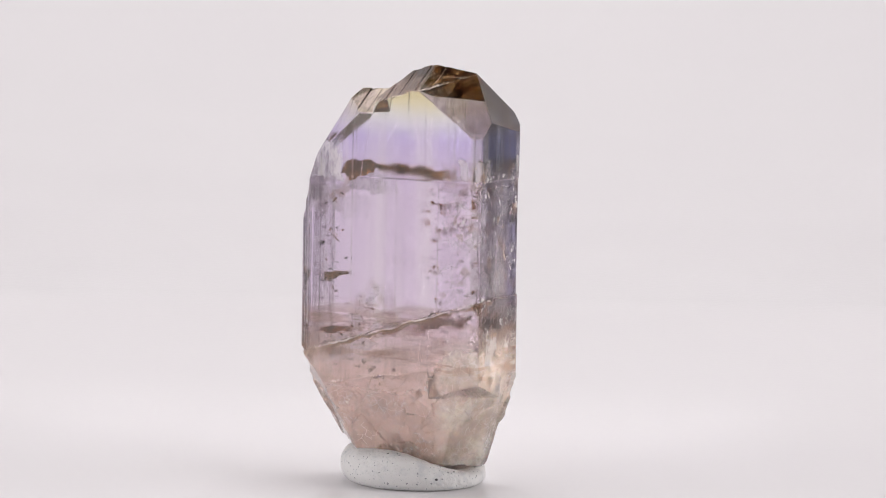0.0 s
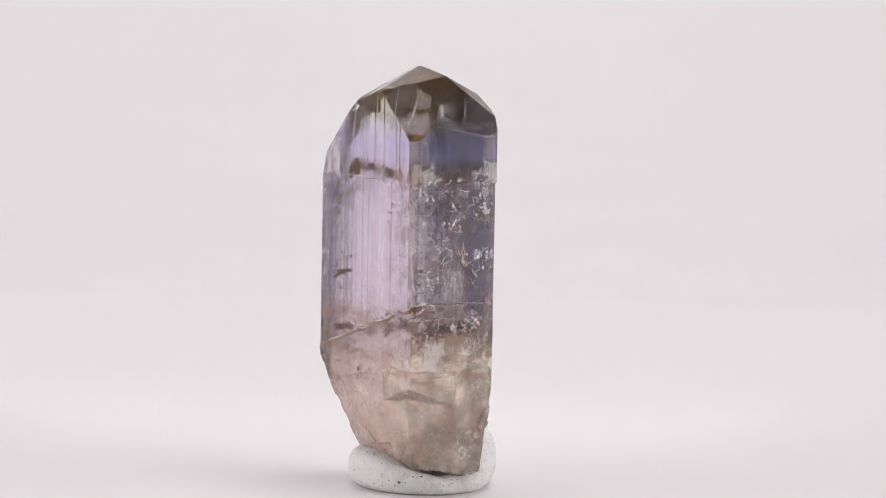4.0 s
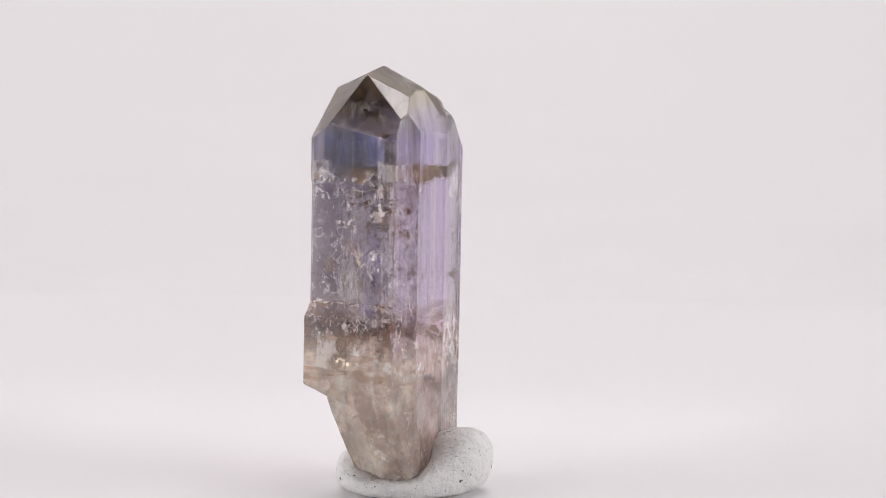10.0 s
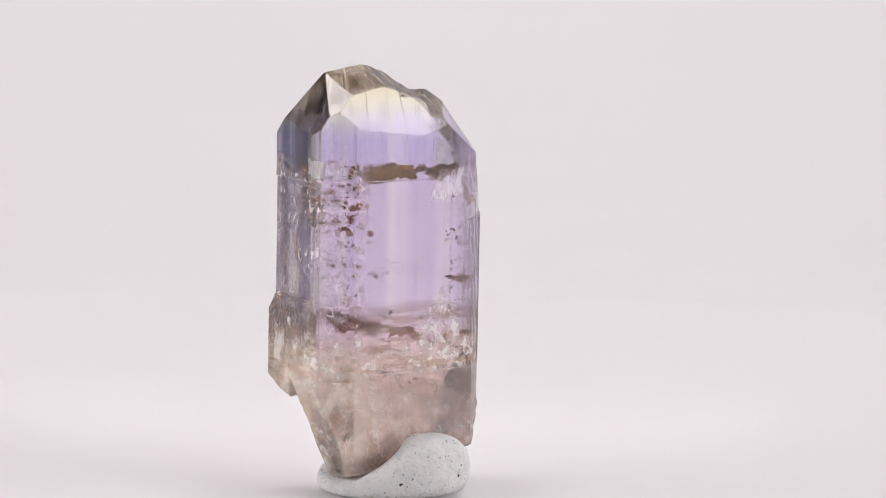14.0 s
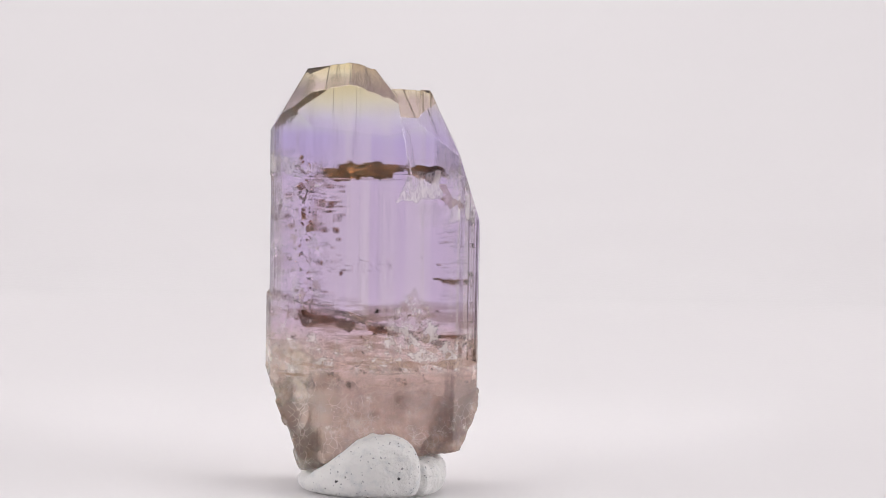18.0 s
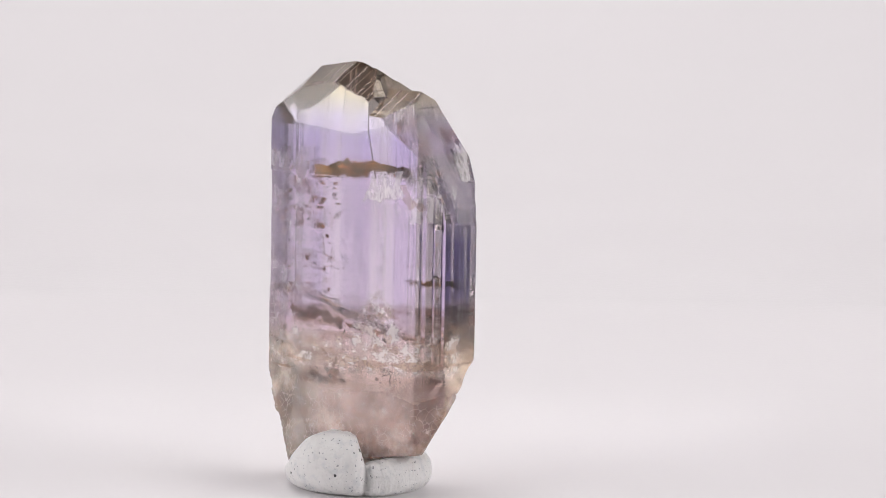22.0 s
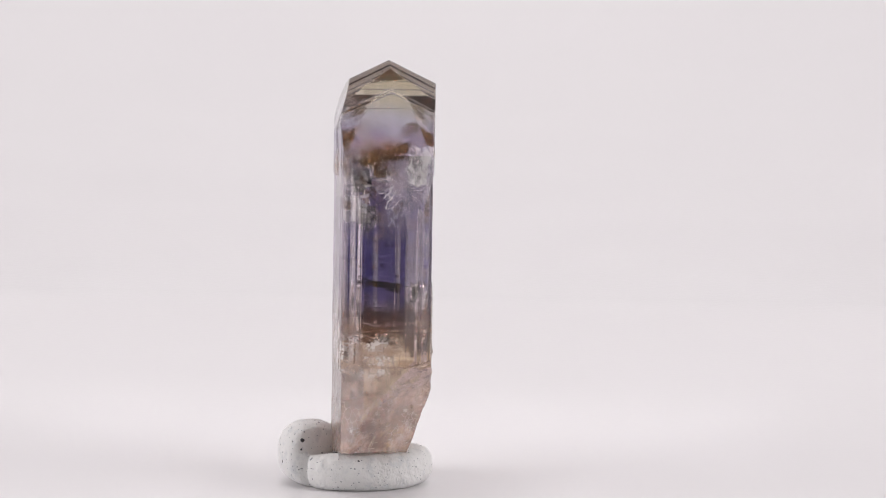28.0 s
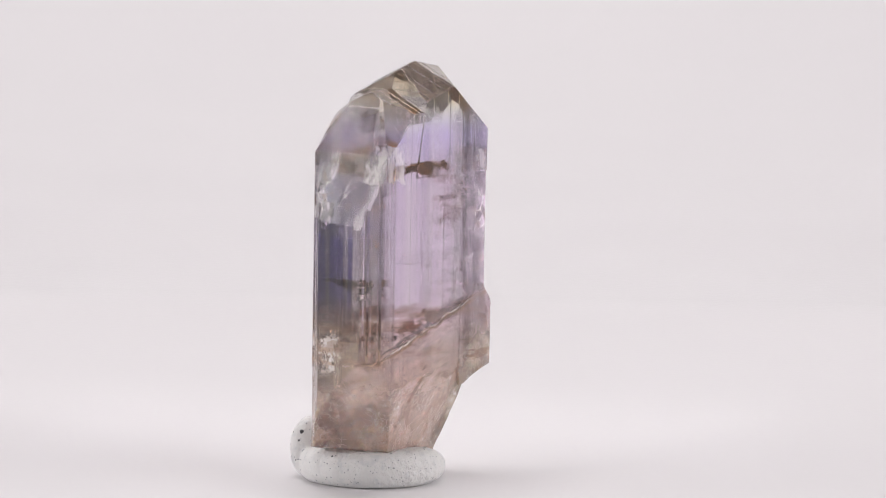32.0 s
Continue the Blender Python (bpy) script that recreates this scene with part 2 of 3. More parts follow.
    crack_glints = n.maths("MULTIPLY", crack_glints, n.maths("MAXIMUM", n.span(streaks, 0.32, 0.60, 0.08, 1.0), n.maths("MULTIPLY", line, 0.6)))
    skin = n.maths("MULTIPLY", n.span(facing, 0.55, 0.9), box((zj, 1.5, 1.7), (zj, 3.2, 3.1)))
    # etched mottles and small glints of the end face, both painted white
    etched_glints = n.maths("MULTIPLY", skin, n.maths("MULTIPLY", n.span(n.noise(n.scaled(p, (1, 1, 0.7)), 15, 6, 0.65), 0.56, 0.61), n.span(n.noise(p, 2.3, 4), 0.42, 0.60, 0.05, 0.95)))
    bright = n.maths("MAXIMUM", bright, n.maths("MAXIMUM", n.maths("MULTIPLY", crack_glints, 0.95), etched_glints))
    tint = n.mix(bright, tint, (0.95, 0.91, 0.88, 1))
    tint = n.mix(fleck, tint, (0.40, 0.23, 0.13, 1))
    milk = n.maths("MAXIMUM", milk, n.maths("MAXIMUM", n.maths("MULTIPLY", bright, 0.75), n.maths("MULTIPLY", fleck, 0.4)))
    rough = n.maths("MULTIPLY", base, n.span(cloud, 0.35, 0.75, 0.0, 0.15))

    # relief: striations on the sides, ribs on the roof, crags on the base
    fine = n.noise(n.scaled(p, (55, 55, 0.25)), 1.0, 4, 0.7)
    band = n.span(n.noise(n.scaled(p, (3.2, 3.2, 0.05)), 1.0, 2), 0.42, 0.65)
    side = n.maths("MULTIPLY", n.span(z, 3.75, 3.6), n.maths("SUBTRACT", 1.0, n.maths("MULTIPLY", base, 0.7)))
    bump = n.bump(fine, n.maths("MULTIPLY", n.maths("MULTIPLY_ADD", band, 0.5, 0.05), side), 0.0002, n.add("ShaderNodeBevel", settings={"samples": 4}, Radius=0.0002))
    ribs = n.noise(n.scaled(p, (13, 0.7, 0.7)), 1.0, 2, 0.5)
    bump = n.bump(n.span(ribs, 0.49, 0.53), n.span(up, 0.72, 0.8, 0, 0.008), 0.0002, bump)
    steps = n.maths("PINGPONG", n.maths("ADD", z, n.maths("MULTIPLY", ribs, 0.02)), 0.05)
    bump = n.bump(n.span(steps, 0.015, 0.03), n.maths("MULTIPLY", n.span(up, 0.70, 0.74), n.span(n.noise(p, 2.5, 2), 0.45, 0.6, 0.0, 0.03)), 0.0004, bump)
    crags = n.noise(p, 8.0, 8, 0.7)
    bump = n.bump(crags, n.maths("MULTIPLY", base, 0.12), 0.001, bump)
    # shattered ground: every shard is tilted its own way
    shards = n.tree.nodes.new("ShaderNodeTexVoronoi")
    n.put(n.add("ShaderNodeVectorMath", settings={"operation": "ADD"}, i0=n.scaled(p, (1, 1, 0.6)), i1=n.scaled(n.noise(p, 9, 3, out=1), (0.10, 0.10, 0.10))), shards.inputs["Vector"])
    shards.inputs["Scale"].default_value = 8.0
    for tex, amount in ((cell, n.maths("MAXIMUM", n.maths("MULTIPLY", where, 0.15), n.maths("MULTIPLY", base, n.span(n.noise(p, 2.2, 3), 0.45, 0.6, 0.02, 0.16)))), (shards, n.maths("MAXIMUM", n.maths("MULTIPLY", base, n.span(u, 0.2, 0.9, 0.12, 0.30)), n.maths("MULTIPLY", where, 0.12)))):
        tilt = n.add("ShaderNodeVectorMath", settings={"operation": "SUBTRACT"}, i0=tex.outputs["Color"], i1=(0.5, 0.5, 0.5))
        scaled = n.tree.nodes.new("ShaderNodeVectorMath")
        scaled.operation = "SCALE"
        n.put(tilt, scaled.inputs[0])
        n.put(amount, scaled.inputs["Scale"])
        bump = n.add("ShaderNodeVectorMath", settings={"operation": "NORMALIZE"}, i0=n.add("ShaderNodeVectorMath", settings={"operation": "ADD"}, i0=bump, i1=scaled.outputs[0]))
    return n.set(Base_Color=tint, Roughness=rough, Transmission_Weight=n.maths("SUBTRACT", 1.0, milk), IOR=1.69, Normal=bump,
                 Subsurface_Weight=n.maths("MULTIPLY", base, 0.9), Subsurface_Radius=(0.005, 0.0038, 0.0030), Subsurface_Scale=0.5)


def crack_material(name, colour, other, rough, foil=0.0):
    """An air-filled crack: light inside the stone meets it as it meets the outer skin."""
    n = Nodes(name)
    p = n.scaled(n.coords(), (100, 100, 100))
    col = n.mix(n.span(n.noise(p, 11, 5), 0.40, 0.62), (*colour, 1), (*other, 1))
    glass = n.tree.nodes.new("ShaderNodeBsdfGlass")
    n.put(col, glass.inputs["Color"])
    n.put(rough, glass.inputs["Roughness"])
    n.put(0.592, glass.inputs["IOR"])
    ripple = n.bump(n.noise(p, 15, 5), 1.0, 0.0012)
    n.put(ripple, glass.inputs["Normal"])
    shown = glass.outputs[0]
    if foil:
        leaf = n.add("ShaderNodeBsdfAnisotropic", Color=(*other, 1), Roughness=0.18, Normal=ripple)
        shown = n.add("ShaderNodeMixShader", i0=n.span(n.noise(p, 6, 5, 0.6), 0.5, 0.58, 0.0, foil), i1=shown, i2=leaf)
    n.tree.links.new(shown, n.tree.nodes["Material Output"].inputs["Surface"])
    return n.mat


def mirror_crack():
    """A crack that throws the light back like foil, every splinter its own way."""
    n = Nodes("silver_cleavage")
    p = n.scaled(n.coords(), (100, 100, 100))
    cell = n.tree.nodes.new("ShaderNodeTexVoronoi")
    n.put(n.add("ShaderNodeVectorMath", settings={"operation": "ADD"}, i0=p, i1=n.scaled(n.noise(p, 8, 3, out=1), (0.12, 0.12, 0.12))), cell.inputs["Vector"])
    cell.inputs["Scale"].default_value = 11.0
    tilt = n.tree.nodes.new("ShaderNodeVectorMath")
    tilt.operation = "SCALE"
    n.put(n.add("ShaderNodeVectorMath", settings={"operation": "SUBTRACT"}, i0=cell.outputs["Color"], i1=(0.5, 0.5, 0.5)), tilt.inputs[0])
    tilt.inputs["Scale"].default_value = 0.8
    face = n.add("ShaderNodeVectorMath", settings={"operation": "NORMALIZE"},
                 i0=n.add("ShaderNodeVectorMath", settings={"operation": "ADD"}, i0=n.add("ShaderNodeNewGeometry", out=1), i1=tilt.outputs[0]))
    foil = n.add("ShaderNodeBsdfAnisotropic", Color=n.mix(n.noise(p, 6, 3), (0.93, 0.94, 0.95, 1), (0.96, 0.91, 0.82, 1)), Roughness=0.22, Normal=face)
    clear = n.add("ShaderNodeBsdfTransparent", Color=(0.96, 0.96, 0.96, 1))
    n.tree.links.new(n.add("ShaderNodeMixShader", i0=n.span(n.noise(p, 7, 5, 0.6), 0.36, 0.46, 0.1, 0.9), i1=clear, i2=foil), n.tree.nodes["Material Output"].inputs["Surface"])
    return n.mat


AXIS = radians(-21.7)         # the long way of the stone's section
U, V = Vector((math.cos(AXIS), math.sin(AXIS), 0)), Vector((-math.sin(AXIS), math.cos(AXIS), 0))
GOLD = crack_material("golden_crack", (0.40, 0.20, 0.13), (0.88, 0.66, 0.52), 0.04, 0.3)
BROWN = crack_material("brown_crack", (0.16, 0.085, 0.05), (0.80, 0.56, 0.30), 0.02, 0.6)
RUST = crack_material("rusty_crack", (0.58, 0.30, 0.18), (0.92, 0.72, 0.52), 0.03)
SILVER = crack_material("silvery_crack", (0.97, 0.96, 0.95), (0.92, 0.87, 0.84), 0.02, 0.4)
PALE = mirror_crack()


def fleck_material():
    n = Nodes("dark_grain")
    p = n.scaled(n.coords(), (4, 4, 4))
    return n.set(Base_Color=n.mix(n.noise(p, 1, 3), (0.03, 0.03, 0.035, 1), (0.09, 0.09, 0.10, 1)), Roughness=0.6)


FLECK = fleck_material()
PAPER, WALL, PUTTY, STONE = paper_material(), wall_material(), putty_material(), stone_material()


# ---- mesh helpers ----
def finish(name, bm, material, parent=None, label="", smooth=False):
    mesh = bpy.data.meshes.new(name)
    bm.to_mesh(mesh)
    bm.free()
    mesh.materials.append(material)
    for poly in mesh.polygons:
        poly.use_smooth = smooth
    ob = new(name, mesh)
    ob.parent = parent
    if label:
        ob["label"] = label
    return ob


def part(name, bm, material, parent, label="", smooth=False):
    return finish(name, bm, material, parent, label, smooth)


# ---- the setting: a seamless white sweep in a grey room ----
def sweep():
    bm = bmesh.new()
    profile = [(-0.7, 0.0), (0.15, 0.0)]
    steps = 64
    for i in range(steps):
        s = (i + 0.5) / steps
        lean = math.pi / 2 * s * s * (3 - 2 * s)
        y, z = profile[-1]
        profile.append((y + math.cos(lean) * 0.54 / steps, z + math.sin(lean) * 0.54 / steps))
    profile.append((profile[-1][0], 0.75))
    thick = 0.002
    rows = []
    for y, z in profile:
        rows.append([bm.verts.new((x, y, z)) for x in (-0.9, 0.9)])
    for a, b in zip(rows, rows[1:]):
        bm.faces.new((a[0], a[1], b[1], b[0]))
    bmesh.ops.recalc_face_normals(bm, faces=bm.faces)
    bmesh.ops.solidify(bm, geom=bm.faces[:], thickness=thick)
    lift = max(v.co.z for v in bm.verts if v.co.y < 0)
    for v in bm.verts:
        v.co.z -= lift
    ob = finish("floor", bm, PAPER, smooth=True)
    return tagged(ob, "seamless glossy white sweep under and behind the stone", "backdrop", kind="structure")


sweep()


def slab(name, lo, hi, material, label, category):
    bm = bmesh.new()
    bmesh.ops.create_cube(bm, size=1)
    for v in bm.verts:
        v.co = [l + (h - l) * (c + 0.5) for l, h, c in zip(lo, hi, v.co)]
    return tagged(finish(name, bm, material), label, category, kind="structure")


slab("wall_north", (-2, 1.5, -0.8), (2, 1.6, 1.7), WALL, "plain grey studio wall", "wall")
slab("wall_south", (-2, -2.1, -0.8), (2, -2.0, 1.7), WALL, "plain grey studio wall", "wall")
slab("wall_east", (2, -2.1, -0.8), (2.1, 1.6, 1.7), WALL, "plain grey studio wall", "wall")
slab("wall_west", (-2.1, -2.1, -0.8), (-2, 1.6, 1.7), WALL, "plain grey studio wall", "wall")
slab("ceiling", (-2.1, -2.1, 1.7), (2.1, 1.6, 1.8), WALL, "plain grey studio ceiling", "ceiling")
slab("ground", (-2.1, -2.1, -0.9), (2.1, 1.6, -0.8), WALL, "plain grey studio ground", "floor")

# ---- the stone ----

def uvz(u, v, z):
    """From the stone's own axes, in centimetres, to metres."""
    return (U * u + V * v + Vector((0, 0, z))) * CM


def polytope(planes, size=6.0):
    """The convex solid within all planes (a, b, c, d): a u + b v + c z <= d."""
    bm = bmesh.new()
    bmesh.ops.create_cube(bm, size=2 * size * CM)
    return clipped(bm, planes)


def clipped(bm, planes):
    for a, b, c, d in planes:
        n = U * a + V * b + Vector((0, 0, c))
        d = d / n.length * CM
        n.normalize()
        geom = bm.verts[:] + bm.edges[:] + bm.faces[:]
        cut = bmesh.ops.bisect_plane(bm, geom=geom, dist=1e-7, plane_co=n * d, plane_no=n, clear_outer=True)
        edges = [e for e in cut["geom_cut"] if isinstance(e, bmesh.types.BMEdge)]
        if edges:
            bmesh.ops.edgeloop_fill(bm, edges=edges)
    bmesh.ops.recalc_face_normals(bm, faces=bm.faces)
    return bm


def lump(planes, centre, finer=7):
    """The convex solid within all planes as a fine, even mesh round its centre."""
    bm = bmesh.new()
    bmesh.ops.create_icosphere(bm, subdivisions=finer, radius=1)
    cut = [(U * a + V * b + Vector((0, 0, c)), d - a * centre[0] - b * centre[1] - c * centre[2]) for a, b, c, d in planes]
    mid = uvz(*centre)
    for v in bm.verts:
        far = min(d / n.dot(v.co) for n, d in cut if n.dot(v.co) > 1e-6)
        v.co = mid + v.co * far * CM
    return bm


def joined(bodies):
    """One closed mesh out of overlapping closed ones."""
    obs = [finish("piece", bm, STONE) for bm in bodies]
    for ob in obs[1:]:
        m = obs[0].modifiers.new("join", "BOOLEAN")
        m.operation, m.solver, m.object = "UNION", "MANIFOLD", ob
    graph = bpy.context.evaluated_depsgraph_get()
    mesh = bpy.data.meshes.new_from_object(obs[0].evaluated_get(graph))
    bm = bmesh.new()
    bm.from_mesh(mesh)
    for ob in obs:
        bpy.data.objects.remove(ob)
    bpy.data.meshes.remove(mesh)
    return bm


SIDES = [(0.036, 1, 0, 0.574), (-0.098, 1, 0, 0.565), (-0.061, -1, 0, 0.397), (1, -0.129, 0, 1.142), (0.6, -0.8, 0, 0.975),
         (0.94, 0.33, 0, 1.225), (0.28, 0.96, 0, 0.742), (-1, 0.05, 0, 0.862), (-0.68, 0.734, 0, 0.80), (-0.771, -0.636, 0, 0.792)]
HIPS = [(0.1657, -0.2363, 0.2385, 1.1104), (0.1478, 0.1211, 0.2214, 1.0356), (1.667, 0, 1, 5.50), (0, 3, 1, 5.22)]
BACK_HIPS = [(-1, 0, 0.321, 1.708), (-1, 0, 0.49, 2.269), (-0.0775, 0.091, 0.085, 0.3764), (-0.0755, -0.091, 0.074, 0.3242)]


# how each side is striated: number of terraces, their depth in centimetres
RIDGES = [(3, 0.002), (4, 0.003), (14, 0.007), (0, 0), (3, 0.006), (2, 0.003), (3, 0.004), (3, 0.006), (8, 0.045), (6, 0.055)]


def grown(planes, d):
    return [(a, b, c, e + d * math.sqrt(a * a + b * b + c * c)) for a, b, c, e in planes]


def section(sides):
    """The section that the upright planes bound: corners, each with the plane that follows it."""
    lines = []
    for a, b, _, d in sides:
        k = math.hypot(a, b)
        lines.append((a / k, b / k, d / k))
    order = sorted(range(len(lines)), key=lambda i: math.atan2(lines[i][1], lines[i][0]))
    corners = []
    for i, j in zip(order, order[1:] + order[:1]):
        (a, b, c), (d, e, f) = lines[i], lines[j]
        det = a * e - b * d
        corners.append((Vector(((c * e - b * f) / det, (a * f - c * d) / det)), j))
    return corners, lines


def striated(sides, ridges, lo, hi, cuts, seed=3):
    """A prism with terraced sides from lo to hi, cut by the sloping planes."""
    corners, lines = section(sides)
    rng = random.Random(seed)
    outline = []
    for (p, side), (q, _) in zip(corners, corners[1:] + corners[:1]):
        outline.append(p)
        many, depth = ridges[side]
        inward = -Vector(lines[side][:2])
        along = q - p
        if many:
            spots = sorted(rng.uniform(0.06, 0.94) for _ in range(many))
            level = 0.0
            for s in spots:
                fresh = rng.uniform(0, depth) if level < depth * 0.3 else rng.uniform(0, depth * 0.3)
                outline.append(p + along * s + inward * level)
                outline.append(p + along * min(s + (0.0012 + abs(fresh - level) * 0.6) / along.length, 0.985) + inward * fresh)
                level = fresh
    bm = bmesh.new()
    low = [bm.verts.new(uvz(q.x, q.y, lo)) for q in outline]
    top = [bm.verts.new(uvz(q.x, q.y, hi)) for q in outline]
    bm.faces.new(low[::-1])
    bm.faces.new(top)
    for i in range(len(low)):
        j = (i + 1) % len(low)
        bm.faces.new((low[i], low[j], top[j], top[i]))
    return clipped(bm, cuts)


def chip(q):
    """A height made of flat facets, each tilted its own way."""
    spot = noise.voronoi(q)[1][0]
    way = noise.noise_vector(spot * 3.7)
    return 1.6 * way.dot(q - spot) + 0.35 * noise.noise(spot * 5.1)


def broken(bm, depth):
    """Chipped, uneven surfaces where the base broke off, and faint waves elsewhere."""
    bm.normal_update()
    moves = {}
    for v in bm.verts:
        p = v.co / CM
        raw = max(0.0, min(1.0, -v.normal.z * 5 - 0.2))
        q = Vector((p.x * 2.4, p.y * 2.4, p.z * 2.0))
        k = 0.5 * noise.noise(q) + chip(q) + 0.45 * chip(q * 2.7 + Vector((5, 1, 2)))
        low = min(1, max(0, 1.5 - p.z))
        moves[v] = v.normal * (k * depth * raw + depth * low * (0.10 * chip(q * 1.7) + 0.10 * noise.noise(q * 3))) * CM
    for v, m in moves.items():
        v.co += m


def stone_body():
    whole = striated(SIDES, RIDGES, 1.2, 4.6, HIPS + BACK_HIPS + [(-0.05, 0.5, 1, 3.94), (-0.05, -0.5, 1, 3.90), (-0.543, -0.355, -0.353, 0.062)])
    head = striated(grown(SIDES, 0.010), RIDGES, 3.08, 4.6, grown(HIPS, 0.010) + [
        (-0.30, -0.49, 1, 4.028), (-0.30, 0.49, 1, 4.062), (0.15, -0.49, 1, 4.216), (0.15, 0.49, 1, 4.250),
        (-1.15, 0, 1, 3.89), (-1, 0, 0.2, 0.80)], 5)
    rng = random.Random(21)
    ledges = []
    spot = 0.02
    while spot < 0.60:
        wide = rng.uniform(0.05, 0.12)
        rise = rng.uniform(0.004, 0.014)
        ledges.append(striated(grown(SIDES, 0.008 - 0.012 * rise), RIDGES, 3.3, 4.6, grown(HIPS, 0.008) + [
            (-0.30, -0.49, 1, 4.028 + rise), (-0.30, 0.49, 1, 4.062 + rise), (0.15, -0.49, 1, 4.216 + rise), (0.15, 0.49, 1, 4.250 + rise),
            (-1.15, 0, 1, 3.893), (-1, 0, 0.05, 0.20 - spot), (1, 0, 0.03, spot + wide + 0.12)], 5))
        spot += wide + rng.uniform(0.02, 0.07)
    spot = -0.42
    while spot < -0.06:
        wide = rng.uniform(0.04, 0.09)
        rise = rng.uniform(0.004, 0.012)
        ledges.append(striated(grown(SIDES, -0.006), RIDGES, 3.3, 4.6, grown(BACK_HIPS + HIPS, 0.003) + [
            (-0.05, 0.5, 1, 3.94 + rise), (-0.05, -0.5, 1, 3.90 + rise), (-1, 0, 0.04, 0.16 - spot), (1, 0, 0.02, spot + wide + 0.08)], 5))
        spot += wide + rng.uniform(0.02, 0.05)
    foot = lump([(0.036, 1, 0, 0.568), (-0.098, 1, 0, 0.560), (-0.061, -1, 0, 0.407), (1, -0.129, 0, 1.18), (0.6, -0.8, 0, 1.065), (0.6, -0.8, 0.6, 2.125), (0.6, -0.8, -0.5, 0.54),
                     (0.94, 0.33, 0, 1.24), (0.28, 0.96, 0, 0.738), (-1, 0.05, 0, 0.868), (-0.68, 0.734, 0, 0.795), (-0.771, -0.636, 0, 0.80),
                     (-0.32, 0.03, 1, 1.565), (0, -1, -0.325, 0.043), (-0.543, -0.355, -0.353, 0.075),
                     (1, 0, -0.36, 0.778), (0.821, -0.57, -0.43, 0.48), (-0.13, 0, -1, -0.33)], (0.2, 0.08, 0.95))
    broken(foot, 0.030)
    ledge = lump([(0.6, -0.8, 0, 1.065), (0.6, -0.8, 0.6, 2.125), (0.3, -0.4, -1, -0.59), (-0.061, -1, 0, 0.412), (1, -0.129, 0, 1.185),
                  (-0.6, 0.8, 0, -0.70), (0.94, 0.33, 0, 1.10), (0, 0, 1, 1.80)], (0.88, -0.28, 1.4), 6)
    broken(ledge, 0.02)
    return joined([whole, head, foot, ledge] + ledges)


stone = tagged(new("crystal"), "violet and smoky brown transparent crystal standing in white putty", "crystal")
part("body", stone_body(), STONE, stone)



# ---- what lies inside the stone ----
def flake(bm, at, size, normal, thick, rng):
    """A thin irregular plate."""
    normal = normal.normalized()
    side = normal.orthogonal().normalized()
    up = normal.cross(side)
    turn = rng.uniform(0, 6.28)
    k = rng.choice((4, 5, 6))
    ring = []
    for i in range(k):
        a = turn + 6.283 * (i + rng.uniform(-0.25, 0.25)) / k
        r = size * rng.uniform(0.5, 1.0)
        ring.append(at + (side * math.cos(a) + up * math.sin(a) * 0.7) * r + normal * rng.uniform(-0.1, 0.1) * size)
    top = [bm.verts.new(q + normal * thick / 2) for q in ring]
    low = [bm.verts.new(q - normal * thick / 2) for q in ring]
    bm.faces.new(top)
    bm.faces.new(low[::-1])
    for i in range(k):
        j = (i + 1) % k
        bm.faces.new((top[j], top[i], low[i], low[j]))


def flakes(seed, count, lo, hi, size, lean):
    """Plates strewn in a box of the stone's own axes; lean: how they mostly face."""
    rng = random.Random(seed)
    bm = bmesh.new()
    for _ in range(count):
        u, v, z = (rng.uniform(a, b) for a, b in zip(lo, hi))
        way = Vector([rng.gauss(0, 1) * (1 - abs(c)) + c for c in lean])
        flake(bm, uvz(u, v, z), rng.uniform(*size) * CM, U * way.x + V * way.y + Vector((0, 0, way.z)), 0.004 * CM, rng)
    return bm


def crumpled(seed, mid, reach, tilt, rough):
    """A bent fracture plane with a torn outline, lying across the stone."""
    bm = bmesh.new()
    nu, nv = 34, 22
    grid = {}
    for i in range(nu + 1):
        for j in range(nv + 1):
            a, b = 2 * i / nu - 1, 2 * j / nv - 1
            torn = noise.noise(Vector((a * 2.1 + seed, b * 2.1, seed))) * 0.5
            if a * a + b * b > 0.8 + torn:
                continue
            u, v = mid[0] + a * reach[0], mid[1] + b * reach[1]
            z = mid[2] + tilt[0] * a + tilt[1] * b + rough * noise.noise(Vector((u * 5 + seed, v * 5, 3))) + rough * 0.4 * noise.noise(Vector((u * 16, v * 16, seed)))
            grid[i, j] = bm.verts.new(uvz(u, v, z))
    for i, j in grid:
        quad = [(i, j), (i + 1, j), (i + 1, j + 1), (i, j + 1)]
        if all(q in grid for q in quad):
            bm.faces.new([grid[q] for q in quad])
    bmesh.ops.delete(bm, geom=[q for q in bm.verts if not q.link_faces], context="VERTS")
    bmesh.ops.solidify(bm, geom=bm.faces[:], thickness=0.008 * CM)
    bmesh.ops.recalc_face_normals(bm, faces=bm.faces)
    return bm


part("fracture", crumpled(1.3, (0.27, 0.12, 3.14), (0.44, 0.38, 0), (-0.03, -0.06), 0.11), BROWN, stone, "glinting brown fracture across the stone")
part("fracture", crumpled(9.1, (-0.30, 0.18, 3.14), (0.24, 0.22, 0), (0.03, 0.10), 0.06), BROWN, stone, "smoky brown fracture")
part("fracture", crumpled(7.7, (-0.55, 0.10, 2.06), (0.16, 0.22, 0), (0.02, 0.02), 0.05), BROWN, stone, "small brown fracture")
